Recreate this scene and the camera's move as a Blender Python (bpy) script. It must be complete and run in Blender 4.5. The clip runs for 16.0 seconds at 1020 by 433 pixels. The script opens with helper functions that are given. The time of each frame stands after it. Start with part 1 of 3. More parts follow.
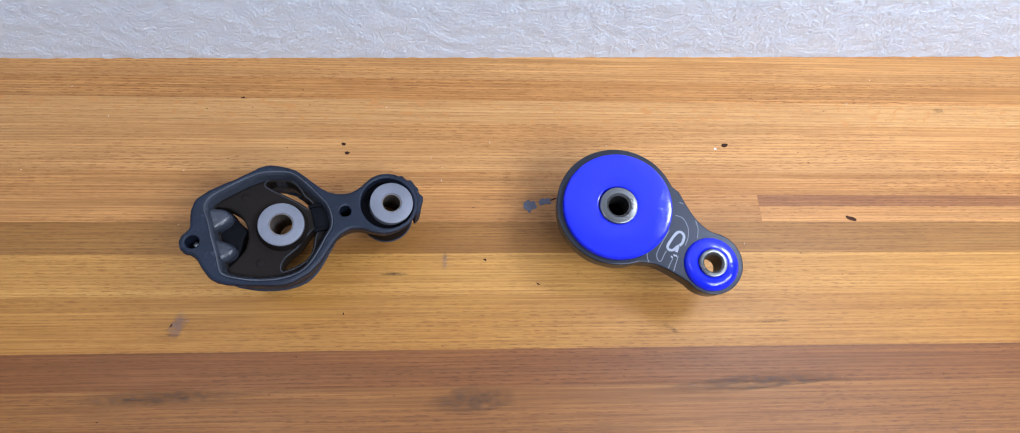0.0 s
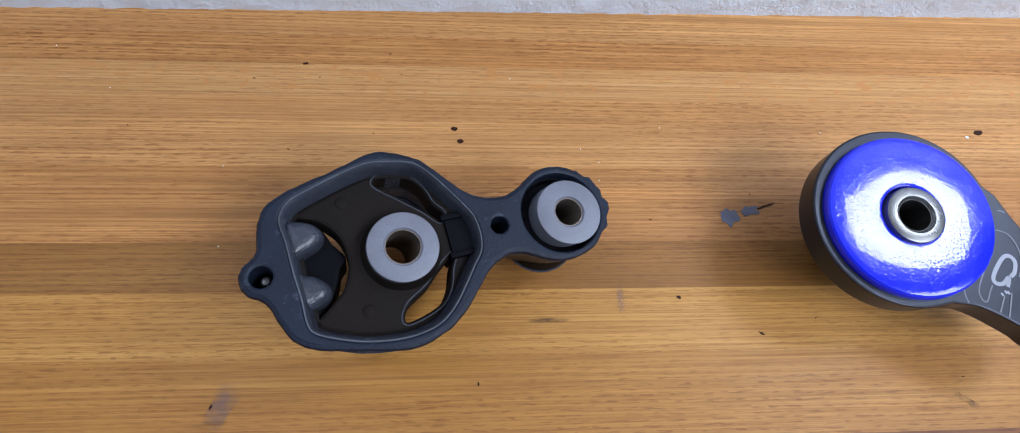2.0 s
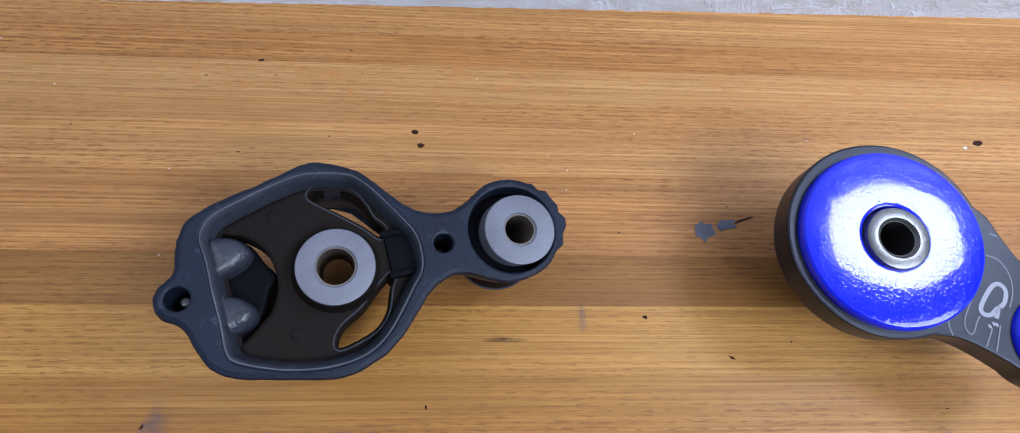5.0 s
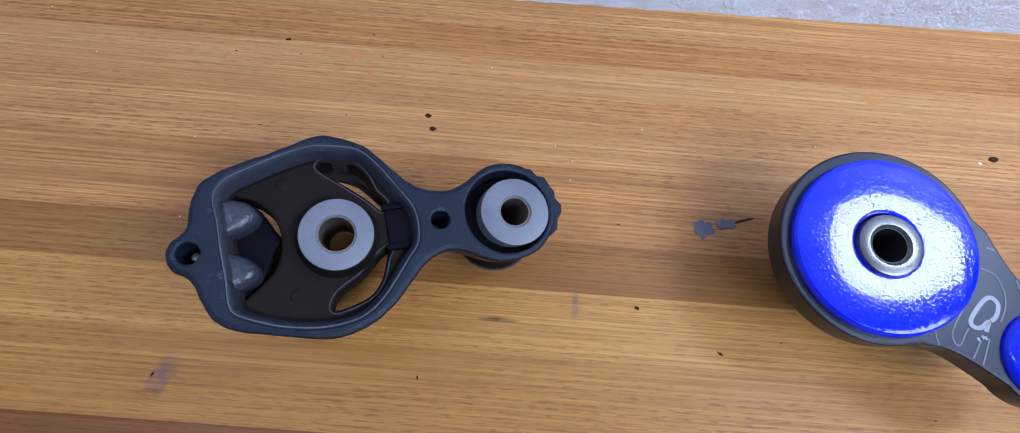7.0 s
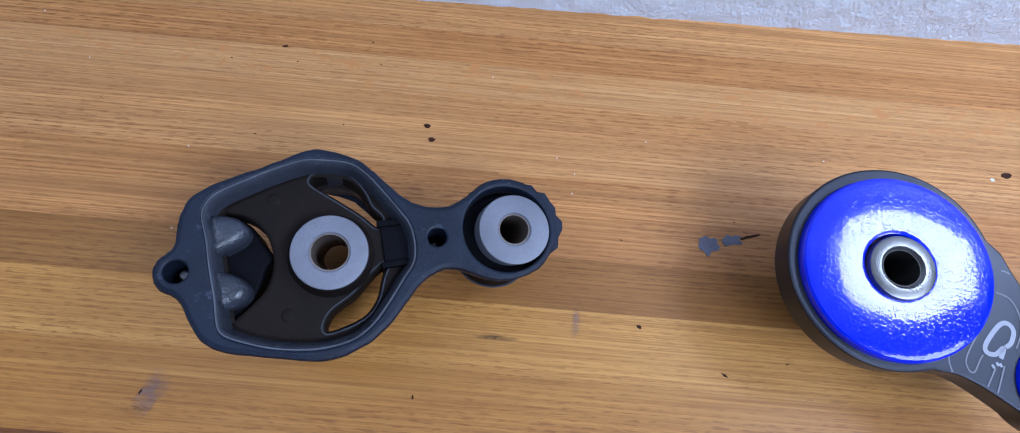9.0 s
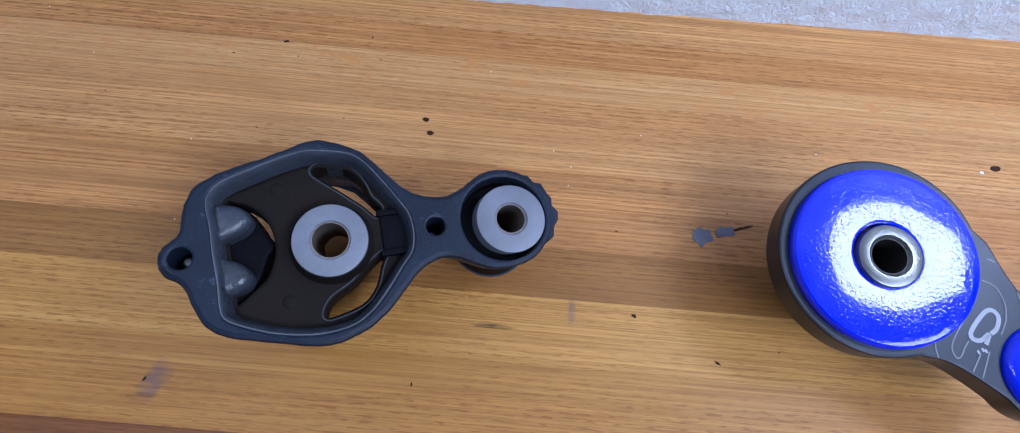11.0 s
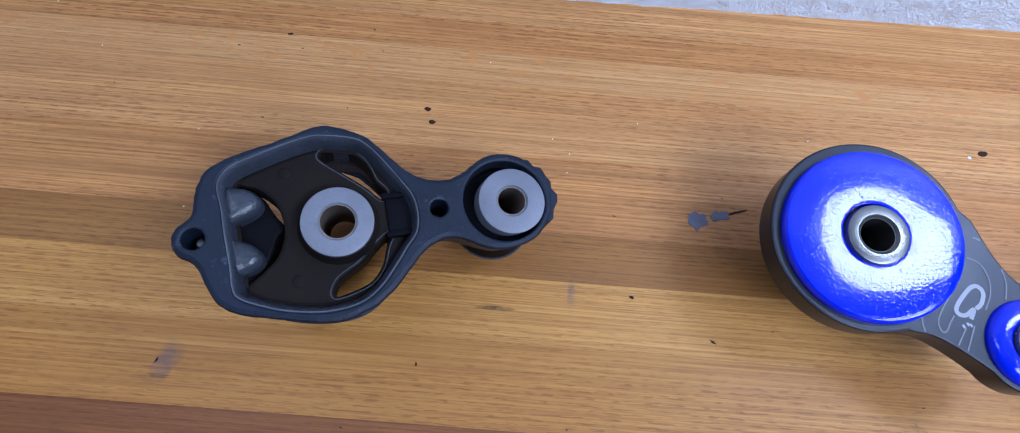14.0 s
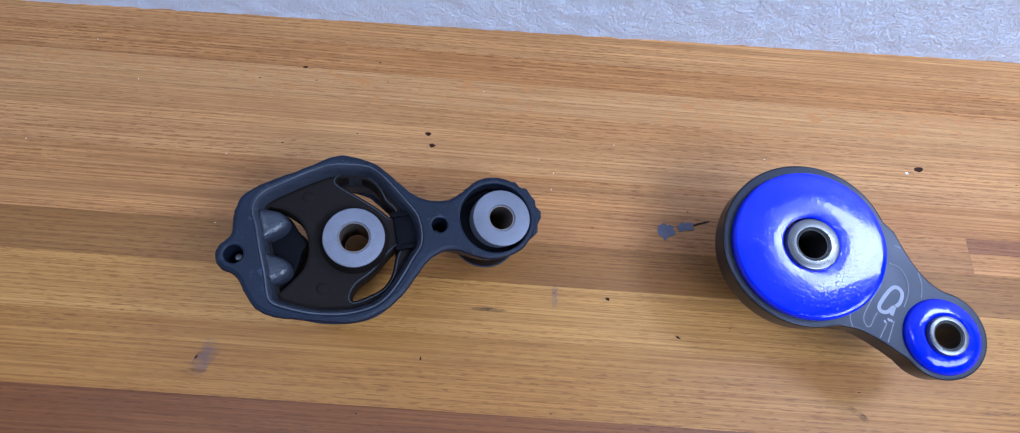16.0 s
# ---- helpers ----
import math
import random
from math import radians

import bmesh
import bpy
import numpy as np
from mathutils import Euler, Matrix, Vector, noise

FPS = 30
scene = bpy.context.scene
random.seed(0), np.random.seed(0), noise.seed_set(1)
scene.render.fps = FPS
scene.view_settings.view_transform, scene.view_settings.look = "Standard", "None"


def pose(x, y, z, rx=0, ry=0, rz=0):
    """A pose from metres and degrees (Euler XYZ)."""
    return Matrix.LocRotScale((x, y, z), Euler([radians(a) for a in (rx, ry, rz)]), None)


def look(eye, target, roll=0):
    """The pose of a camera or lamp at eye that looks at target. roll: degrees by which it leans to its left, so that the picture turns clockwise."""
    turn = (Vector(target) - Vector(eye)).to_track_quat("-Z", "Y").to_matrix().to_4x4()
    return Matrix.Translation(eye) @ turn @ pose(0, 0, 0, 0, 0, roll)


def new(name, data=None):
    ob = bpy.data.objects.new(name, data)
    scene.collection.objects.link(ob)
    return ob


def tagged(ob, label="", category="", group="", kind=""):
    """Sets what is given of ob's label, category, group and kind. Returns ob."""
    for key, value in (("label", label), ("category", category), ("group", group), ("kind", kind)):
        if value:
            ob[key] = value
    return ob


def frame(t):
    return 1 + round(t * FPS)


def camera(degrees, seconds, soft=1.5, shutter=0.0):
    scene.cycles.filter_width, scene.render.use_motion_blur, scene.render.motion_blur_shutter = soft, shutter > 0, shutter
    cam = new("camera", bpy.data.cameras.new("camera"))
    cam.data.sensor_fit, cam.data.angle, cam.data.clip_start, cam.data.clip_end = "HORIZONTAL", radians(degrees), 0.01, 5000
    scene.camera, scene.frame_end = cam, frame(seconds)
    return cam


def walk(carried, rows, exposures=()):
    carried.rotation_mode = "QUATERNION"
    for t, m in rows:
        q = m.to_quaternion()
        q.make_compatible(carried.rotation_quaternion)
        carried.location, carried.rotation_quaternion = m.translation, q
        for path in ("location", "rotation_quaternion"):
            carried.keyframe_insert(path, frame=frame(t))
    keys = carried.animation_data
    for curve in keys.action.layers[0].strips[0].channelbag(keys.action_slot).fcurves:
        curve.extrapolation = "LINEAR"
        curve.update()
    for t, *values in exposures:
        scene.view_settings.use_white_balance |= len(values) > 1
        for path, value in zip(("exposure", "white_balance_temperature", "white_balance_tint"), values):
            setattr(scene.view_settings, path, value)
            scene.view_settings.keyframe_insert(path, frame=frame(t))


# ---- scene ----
# ---- camera ----
cam = camera(82.09, 16.0, soft=1.0)
PATH = [
    (0, -0.0416, -0.1849, 0.4223, 22.89, -2.95, -2.43),
    (0.5, -0.0770, -0.1483, 0.3769, 22.91, -3.61, -2.72),
    (1, -0.1125, -0.1315, 0.3310, 23.61, -3.42, -2.71),
    (1.5, -0.1367, -0.1272, 0.2950, 24.49, -4.10, -3.09),
    (2, -0.1438, -0.1230, 0.2814, 24.51, -4.14, -3.13),
    (2.5, -0.1417, -0.1214, 0.2797, 24.62, -4.06, -3.08),
    (3, -0.1415, -0.1237, 0.2790, 24.03, -4.08, -2.91),
    (3.5, -0.1377, -0.1264, 0.2780, 24.30, -3.99, -2.99),
    (4, -0.1400, -0.1256, 0.2743, 24.33, -4.04, -3.01),
    (4.5, -0.1321, -0.1150, 0.2721, 23.81, -3.92, -2.74),
    (4.7, -0.1240, -0.1050, 0.2720, 23.29, -3.83, -2.46),
    (6.8, -0.1042, -0.1156, 0.2782, 22.68, -2.44, 2.61),
    (7, -0.1032, -0.1151, 0.2788, 22.67, -2.40, 2.71),
    (7.5, -0.1032, -0.1139, 0.2768, 22.68, -2.44, 2.89),
    (8, -0.1025, -0.1073, 0.2735, 22.54, -2.44, 3.03),
    (8.5, -0.1034, -0.1057, 0.2715, 22.26, -2.55, 3.09),
    (9, -0.1026, -0.1056, 0.2747, 22.66, -2.45, 3.25),
    (9.2, -0.1024, -0.1059, 0.2755, 22.74, -2.44, 3.28),
    (11.3, -0.1009, -0.1124, 0.2780, 22.65, -2.48, 3.24),
    (11.5, -0.1007, -0.1127, 0.2778, 22.63, -2.47, 3.24),
    (12, -0.1000, -0.1123, 0.2761, 22.56, -2.43, 3.22),
    (12.5, -0.1004, -0.1123, 0.2739, 22.63, -2.46, 3.17),
    (13, -0.1020, -0.1174, 0.2759, 22.79, -2.39, 3.08),
    (13.5, -0.1044, -0.1183, 0.2831, 22.70, -2.55, 2.96),
    (14, -0.1019, -0.1218, 0.2824, 22.71, -2.49, 2.86),
    (14.5, -0.1047, -0.1186, 0.3010, 21.96, -2.64, 2.77),
    (15, -0.1088, -0.1125, 0.3131, 21.97, -2.76, 2.67),
    (15.5, -0.0935, -0.1101, 0.3269, 22.02, -2.55, 2.72),
    (16, -0.0994, -0.1321, 0.3250, 22.84, -2.52, 2.34),
]
walk(cam, [(t, pose(x, y, z, rx, ry, rz)) for t, x, y, z, rx, ry, rz in PATH],
     [(0.0, 0.27, 6450, 13), (0.6, 0.18, 6450, 13), (1.4, 0.03, 6450, 13), (4.5, 0.03, 6350, 14), (7.0, 0.0, 5700, 16), (13.0, 0.0, 5500, 16), (16.0, 0.0, 5350, 17)])

# ---- light ----
world = bpy.data.worlds.new("room_air")
scene.world = world
world.use_nodes = True
world.node_tree.nodes["Background"].inputs[0].default_value = (0.75, 0.85, 1.0, 1)
world.node_tree.nodes["Background"].inputs[1].default_value = 0.15


def area(name, eye, target, sx, sy, watts, colour):
    data = bpy.data.lights.new(name, "AREA")
    data.shape, data.size, data.size_y, data.energy, data.color = "RECTANGLE", sx, sy, watts, colour
    ob = new(name, data)
    ob.matrix_world = look(eye, target)
    return ob


COOL = (0.77, 0.885, 1.0)
area("ceiling_tube_lamp", (0.86, -0.84, 1.40), (0.20, 0.06, 0.0), 1.4, 0.55, 34.0, COOL)
# added fill without a real fixture, washes the left of the back wall
area("wall_tube_lamp", (-0.55, -0.10, 0.90), (-0.42, 0.146, 0.03), 0.60, 0.10, 1.9, COOL)
area("bench_lamp", (0.408, 0.036, 0.60), (0.408, 0.0359, 0.0), 0.215, 0.110, 2.1, COOL)


# ---- materials ----
def nodes(name):
    m = bpy.data.materials.new(name)
    m.use_nodes = True
    t = m.node_tree
    return m, t, t.nodes["Principled BSDF"]


def node(t, kind, **values):
    n = t.nodes.new(kind)
    for key, v in values.items():
        n.inputs[key.replace("_", " ")].default_value = v
    return n


def coords(t, scale, world=False, shift=True):
    """Object or world coordinates, scaled, with a chance shift for each piece."""
    src = t.nodes.new("ShaderNodeNewGeometry").outputs["Position"] if world else t.nodes.new("ShaderNodeTexCoord").outputs["Object"]
    if shift:
        info = t.nodes.new("ShaderNodeObjectInfo")
        mul = t.nodes.new("ShaderNodeVectorMath")
        mul.operation = "SCALE"
        mul.inputs[0].default_value = (7.3, 3.1, 5.7)
        t.links.new(info.outputs["Random"], mul.inputs["Scale"])
        add = t.nodes.new("ShaderNodeVectorMath")
        t.links.new(src, add.inputs[0])
        t.links.new(mul.outputs[0], add.inputs[1])
        src = add.outputs[0]
    mp = t.nodes.new("ShaderNodeMapping")
    mp.inputs["Scale"].default_value = scale
    t.links.new(src, mp.inputs[0])
    return mp.outputs[0]


def noise_tex(t, vec, scale=1.0, detail=3.0, rough=0.55, distortion=0.0):
    n = node(t, "ShaderNodeTexNoise", Scale=scale, Detail=detail, Roughness=rough, Distortion=distortion)
    t.links.new(vec, n.inputs["Vector"])
    return n.outputs[0]


def ramp(t, fac, *stops):
    r = t.nodes.new("ShaderNodeValToRGB")
    while len(r.color_ramp.elements) < len(stops):
        r.color_ramp.elements.new(0.5)
    for e, (p, c) in zip(r.color_ramp.elements, stops):
        e.position = p
        e.color = (c, c, c, 1) if isinstance(c, (int, float)) else (*c, 1)
    t.links.new(fac, r.inputs[0])
    return r.outputs[0]


def mix(t, fac, a, b, kind="MIX"):
    m = t.nodes.new("ShaderNodeMix")
    m.data_type, m.blend_type = "RGBA", kind
    for sock, v in ((m.inputs[0], fac), (m.inputs[6], a), (m.inputs[7], b)):
        if isinstance(v, (int, float)):
            sock.default_value = v
        elif isinstance(v, tuple):
            sock.default_value = (*v, 1)
        else:
            t.links.new(v, sock)
    return m.outputs[2]


def bump(t, p, height, strength, distance):
    b = node(t, "ShaderNodeBump", Strength=strength, Distance=distance)
    t.links.new(height, b.inputs["Height"])
    t.links.new(b.outputs[0], p.inputs["Normal"])


def times(colour, k):
    return tuple(c * k for c in colour)


def wood(name, base, pores=0.6, streak=0.5, fleck=0.0):
    """Varnished oak: growth lines, rows of short dark pores along them, slow blotches."""
    m, t, p = nodes(name)
    place = coords(t, (1.0, 1.0, 1.0))
    wave = node(t, "ShaderNodeTexWave", Scale=120.0, Distortion=9.0, Detail=3.0)
    wave.inputs["Detail Scale"].default_value, wave.inputs["Detail Roughness"].default_value = 0.35, 0.6
    wave.bands_direction = "Y"
    flat = t.nodes.new("ShaderNodeMapping")
    flat.inputs["Scale"].default_value = (0.075, 1.0, 0.4)
    t.links.new(place, flat.inputs[0])
    t.links.new(flat.outputs[0], wave.inputs[0])
    big = noise_tex(t, coords(t, (3.0, 14.0, 3.0)), 1.0, 3.0, 0.6, 0.6)
    bands = noise_tex(t, coords(t, (2.2, 110.0, 2.0)), 1.0, 4.0, 0.65, 1.2)
    fine = noise_tex(t, coords(t, (14.0, 1300.0, 14.0)), 1.0, 2.0, 0.7)
    pore = noise_tex(t, coords(t, (140.0, 1250.0, 40.0)), 1.0, 1.0, 0.5, 0.2)
    where = noise_tex(t, coords(t, (5.0, 30.0, 4.0)), 1.0, 2.0, 0.5)
    col = mix(t, ramp(t, bands, (0.3, 0.0), (0.7, 1.0)), times(base, 1.0 - 0.42 * streak), times(base, 1.0 + 0.30 * streak))
    col = mix(t, ramp(t, big, (0.32, 0.0), (0.70, 0.75)), col, (base[0] * 0.80, base[1] * 0.66, base[2] * 0.48))
    col = mix(t, ramp(t, wave.outputs[1], (0.0, 0.40 * streak + 0.10), (0.42, 0.0)), col, (base[0] * 0.60, base[1] * 0.47, base[2] * 0.37))
    col = mix(t, ramp(t, fine, (0.38, 0.75), (0.56, 0.0)), col, (base[0] * 0.62, base[1] * 0.52, base[2] * 0.44))
    long = noise_tex(t, coords(t, (1.6, 420.0, 2.0)), 1.0, 3.0, 0.6, 0.8)
    col = mix(t, ramp(t, long, (0.50, 0.0), (0.70, 0.40)), col, (min(0.85, base[0] * 1.25), base[1] * 1.32, base[2] * 1.45))
    gate = t.nodes.new("ShaderNodeMath")
    gate.operation = "MULTIPLY"
    t.links.new(ramp(t, pore, (0.53, 0.0), (0.585, min(1.0, pores * 1.15))), gate.inputs[0])
    t.links.new(ramp(t, where, (0.34, 0.3), (0.58, 1.0)), gate.inputs[1])
    rows = t.nodes.new("ShaderNodeMath")
    rows.operation = "MULTIPLY"
    t.links.new(gate.outputs[0], rows.inputs[0])
    t.links.new(ramp(t, wave.outputs[1], (0.15, 1.0), (0.85, 0.25)), rows.inputs[1])
    col = mix(t, rows.outputs[0], col, (base[0] * 0.44, base[1] * 0.32, base[2] * 0.24))
    if fleck:
        rays = noise_tex(t, coords(t, (95.0, 170.0, 60.0)), 1.0, 2.0, 0.5, 1.0)
        col = mix(t, ramp(t, rays, (0.56, 0.0), (0.70, fleck)), col, (base[0] * 0.84, base[1] * 0.66, base[2] * 0.50))
    dirt = noise_tex(t, coords(t, (9.0, 22.0, 9.0), world=True, shift=False), 1.0, 5.0, 0.7)
    col = mix(t, ramp(t, dirt, (0.58, 0.0), (0.80, 0.40)), col, (base[0] * 0.45, base[1] * 0.40, base[2] * 0.38))
    pale = noise_tex(t, coords(t, (11.0, 60.0, 9.0), world=True, shift=False), 1.0, 5.0, 0.7)
    col = mix(t, ramp(t, pale, (0.56, 0.0), (0.78, 0.30)), col, (min(0.8, base[0] * 1.30), base[1] * 1.34, base[2] * 1.40))
    t.links.new(col, p.inputs["Base Color"])
    t.links.new(ramp(t, fine, (0.3, 0.58), (0.7, 0.42)), p.inputs["Roughness"])
    p.inputs["Specular IOR Level"].default_value = 0.42
    bump(t, p, rows.outputs[0], -0.3, 0.0004)
    return m


def paint(name, base, rough, metal=0.0, grain=900.0, vary=0.25, bumps=0.15, bump_size=0.0003, scuff=0.0, scuff_colour=(0.3, 0.32, 0.36), coat=0.0, gloss=0.5):
    m, t, p = nodes(name)
    p.inputs["Specular IOR Level"].default_value = gloss
    fine = noise_tex(t, coords(t, (grain,) * 3), 1.0, 3.0, 0.6)
    slow = noise_tex(t, coords(t, (45.0,) * 3), 1.0, 4.0, 0.6)
    col = mix(t, ramp(t, slow, (0.3, 0.0), (0.7, 1.0)), times(base, 1.0 - vary), times(base, 1.0 + vary))
    col = mix(t, ramp(t, fine, (0.35, 0.3), (0.65, 0.0)), col, times(base, 0.7))
    if scuff:
        worn = noise_tex(t, coords(t, (160.0, 240.0, 160.0)), 1.0, 6.0, 0.75)
        col = mix(t, ramp(t, worn, (0.60, 0.0), (0.72, scuff)), col, scuff_colour)
    t.links.new(col, p.inputs["Base Color"])
    t.links.new(ramp(t, slow, (0.3, rough * 0.85), (0.7, min(1.0, rough * 1.15))), p.inputs["Roughness"])
    p.inputs["Metallic"].default_value = metal
    p.inputs["Coat Weight"].default_value = coat
    bump(t, p, fine, bumps, bump_size)
    return m


OAK_TAN = wood("oak_tan", (0.570, 0.290, 0.102), 0.65, 0.95)
OAK_LINED = wood("oak_dark_lined", (0.505, 0.236, 0.072), 0.75, 1.0)
OAK_FLECK = wood("oak_ray_fleck", (0.585, 0.318, 0.122), 0.40, 0.45, 1.0)
OAK_GOLD = wood("oak_gold", (0.500, 0.250, 0.066), 0.7, 0.65)
OAK_HONEY = wood("oak_honey", (0.450, 0.208, 0.043), 0.55, 0.50)
OAK_PALE = wood("oak_pale", (0.520, 0.258, 0.062), 0.6, 0.45)
OAK_MID = wood("oak_mid_brown", (0.330, 0.150, 0.034), 0.5, 0.55)
OAK_BROWN = wood("oak_brown", (0.280, 0.112, 0.026), 0.6, 0.8)
OAK_RUST = wood("oak_rust", (0.232, 0.083, 0.018), 0.6, 0.9)
OAK_STRIP = wood("oak_dark_strip", (0.300, 0.120, 0.040), 0.5, 0.7)
CAST = paint("cast_aluminium_grey", (0.010, 0.015, 0.030), 0.5, 0.10, 700.0, 0.25, 0.5, 0.0006, 0.85, (0.060, 0.074, 0.115), gloss=0.25)
LINING = paint("rubber_sheen", (0.032, 0.036, 0.050), 0.30, 0.0, 500.0, 0.35, 0.6, 0.0006, 0.6, (0.10, 0.11, 0.14))
# pale grey of the window rim's highlight, put into the colour
BEAD = paint("edge_highlight_grey", (0.070, 0.078, 0.100), 0.5, 0.0, 700.0, 0.35)
RUBBER = paint("rubber_brown_black", (0.0095, 0.0063, 0.0054), 0.72, 0.0, 500.0, 0.4, 0.3, 0.0003, 0.35, (0.026, 0.019, 0.017), gloss=0.15)
RUBBER_BLACK = paint("rubber_black", (0.004, 0.004, 0.006), 0.65, 0.0, 600.0, 0.3, 0.3, 0.0003, gloss=0.06)
STEEL = paint("galvanised_steel", (0.165, 0.170, 0.210), 0.5, 0.15, 1200.0, 0.20, 0.3, 0.0003, 0.8, (0.085, 0.085, 0.105))
# bore steel browned and brightened for light thrown back by the wood
STEEL_BORE = paint("wood_lit_steel_bore", (0.20, 0.16, 0.14), 0.45, 0.3, 900.0, 0.3)
# the same steel with the shade inside the blue mount's bores painted in
BORE_DARK = paint("unlit_steel_bore", (0.03, 0.028, 0.028), 0.5, 0.2, 900.0, 0.3)
STEEL_BRIGHT = paint("turned_steel", (0.16, 0.16, 0.165), 0.30, 0.75, 1500.0, 0.1)
ANODISED = paint("anodised_plate_grey", (0.030, 0.033, 0.046), 0.34, 0.55, 2500.0, 0.08, 0.1, 0.0001, gloss=0.28)
ETCH = paint("laser_etch", (0.32, 0.33, 0.39), 0.6, 0.0, 2500.0, 0.1)
ETCH_THIN = paint("laser_etch_thin", (0.17, 0.175, 0.21), 0.6, 0.0, 2500.0, 0.1)
WHITE_ROOM = paint("white_room_paint", (0.72, 0.73, 0.75), 0.8, 0.0, 60.0, 0.05)
FLOOR_GREY = paint("floor_concrete", (0.22, 0.22, 0.22), 0.7, 0.0, 60.0, 0.2)
SPOT_BLUE = paint("spilt_blue_grey_paint", (0.105, 0.105, 0.150), 0.45, 0.0, 700.0, 0.5, scuff=0.7, scuff_colour=(0.20, 0.12, 0.07))
KNOT = paint("dark_knot", (0.040, 0.015, 0.008), 0.7, 0.0, 1200.0, 0.4, gloss=0.15)
SPECK = paint("white_speck", (0.75, 0.75, 0.78), 0.7, 0.0, 900.0, 0.1)


def polyurethane():
    m, t, p = nodes("blue_polyurethane")
    slow = noise_tex(t, coords(t, (60.0,) * 3), 1.0, 3.0, 0.5)
    t.links.new(mix(t, slow, (0.008, 0.016, 0.60), (0.011, 0.024, 0.74)), p.inputs["Base Color"])
    p.inputs["Roughness"].default_value = 0.05
    p.inputs["Specular IOR Level"].default_value = 0.5
    p.inputs["Subsurface Weight"].default_value = 0.0
    pits = noise_tex(t, coords(t, (820.0,) * 3), 1.0, 1.0, 0.5)
    bump(t, p, ramp(t, pits, (0.50, 0.0), (0.74, 1.0)), 0.19, 0.00016)
    return m


def plaster():
    m, t, p = nodes("white_painted_plaster")
    slow = noise_tex(t, coords(t, (30.0,) * 3, shift=False), 1.0, 5.0, 0.65)
    fine = noise_tex(t, coords(t, (330.0,) * 3, shift=False), 1.0, 5.0, 0.7)
    t.links.new(mix(t, ramp(t, slow, (0.3, 0.0), (0.7, 1.0)), (0.76, 0.84, 0.98), (0.81, 0.88, 0.99)), p.inputs["Base Color"])
    p.inputs["Roughness"].default_value = 0.45
    bump(t, p, fine, 0.9, 0.0026)
    return m


def smudge(name, colour, most, scale):
    """A thin film with ragged, see-through edges."""
    m, t, p = nodes(name)
    p.inputs["Base Color"].default_value = (*colour, 1)
    p.inputs["Roughness"].default_value = 0.6
    n = noise_tex(t, coords(t, scale), 1.0, 5.0, 0.7)
    grad = t.nodes.new("ShaderNodeTexGradient")
    grad.gradient_type = "SPHERICAL"
    mp = t.nodes.new("ShaderNodeMapping")
    mp.inputs["Location"].default_value, mp.inputs["Scale"].default_value = (-1.0, -1.0, 0.0), (2.0, 2.0, 0.0)
    t.links.new(t.nodes.new("ShaderNodeTexCoord").outputs["Generated"], mp.inputs[0])
    t.links.new(mp.outputs[0], grad.inputs[0])
    mul = t.nodes.new("ShaderNodeMath")
    mul.operation = "MULTIPLY"
    t.links.new(ramp(t, n, (0.35, 0.0), (0.65, most)), mul.inputs[0])
    t.links.new(ramp(t, grad.outputs[1], (0.0, 0.0), (0.6, 1.0)), mul.inputs[1])
    t.links.new(mul.outputs[0], p.inputs["Alpha"])
    return m


BLUE = polyurethane()
PLASTER = plaster()
SMUDGE_BLUE = smudge("blue_grey_smudge", (0.13, 0.13, 0.19), 0.42, (140, 140, 140))
SMUDGE_DARK = smudge("dark_stain", (0.050, 0.028, 0.018), 0.6, (160, 300, 160))


# ---- mesh helpers ----
def mesh_object(name, bm, material, smooth=True, sharp=0.6):
    me = bpy.data.meshes.new(name)
    bmesh.ops.recalc_face_normals(bm, faces=bm.faces)
    if smooth:
        for f in bm.faces:
            f.smooth = True
        for e in bm.edges:
            if len(e.link_faces) == 2 and e.calc_face_angle(0.0) > sharp:
                e.smooth = False
    bm.to_mesh(me)
    bm.free()
    me.materials.append(material)
    return new(name, me)


def part(name, bm, material, parent, label="", smooth=True, sharp=0.6):
    ob = mesh_object(name, bm, material, smooth, sharp)
    ob.parent = parent
    return tagged(ob, label)


def smooth_loop(points, steps=4):
    """A closed Catmull-Rom curve through the points."""
    n, out = len(points), []
    for i in range(n):
        a, b, c, d = (Vector(points[(i + k) % n]) for k in (-1, 0, 1, 2))
        for s in range(steps):
            u = s / steps
            out.append(0.5 * ((2 * b) + (c - a) * u + (2 * a - 5 * b + 4 * c - d) * u * u + (3 * b - a - 3 * c + d) * u ** 3))
    return out


def circle(x, y, r, n=40):
    return [Vector((x + r * math.cos(2 * math.pi * i / n), y + r * math.sin(2 * math.pi * i / n))) for i in range(n)]


def offset(loop, d):
    """The loop grown by d to its outside (shrunk where d is negative)."""
    n = len(loop)
    turn = sum(loop[i].x * loop[(i + 1) % n].y - loop[(i + 1) % n].x * loop[i].y for i in range(n))
    k = d if turn > 0 else -d
    out = []
    for i in range(n):
        v = loop[(i + 1) % n] - loop[i - 1]
        v = v.normalized() if v.length > 1e-9 else Vector((1, 0))
        out.append(loop[i] + Vector((v.y, -v.x)) * k)
    return out


def skin(bm, rings):
    """Quads between rings of equally many vertices."""
    for a, b in zip(rings, rings[1:]):
        n = len(a)
        for i in range(n):
            bm.faces.new((a[i], a[(i + 1) % n], b[(i + 1) % n], b[i]))


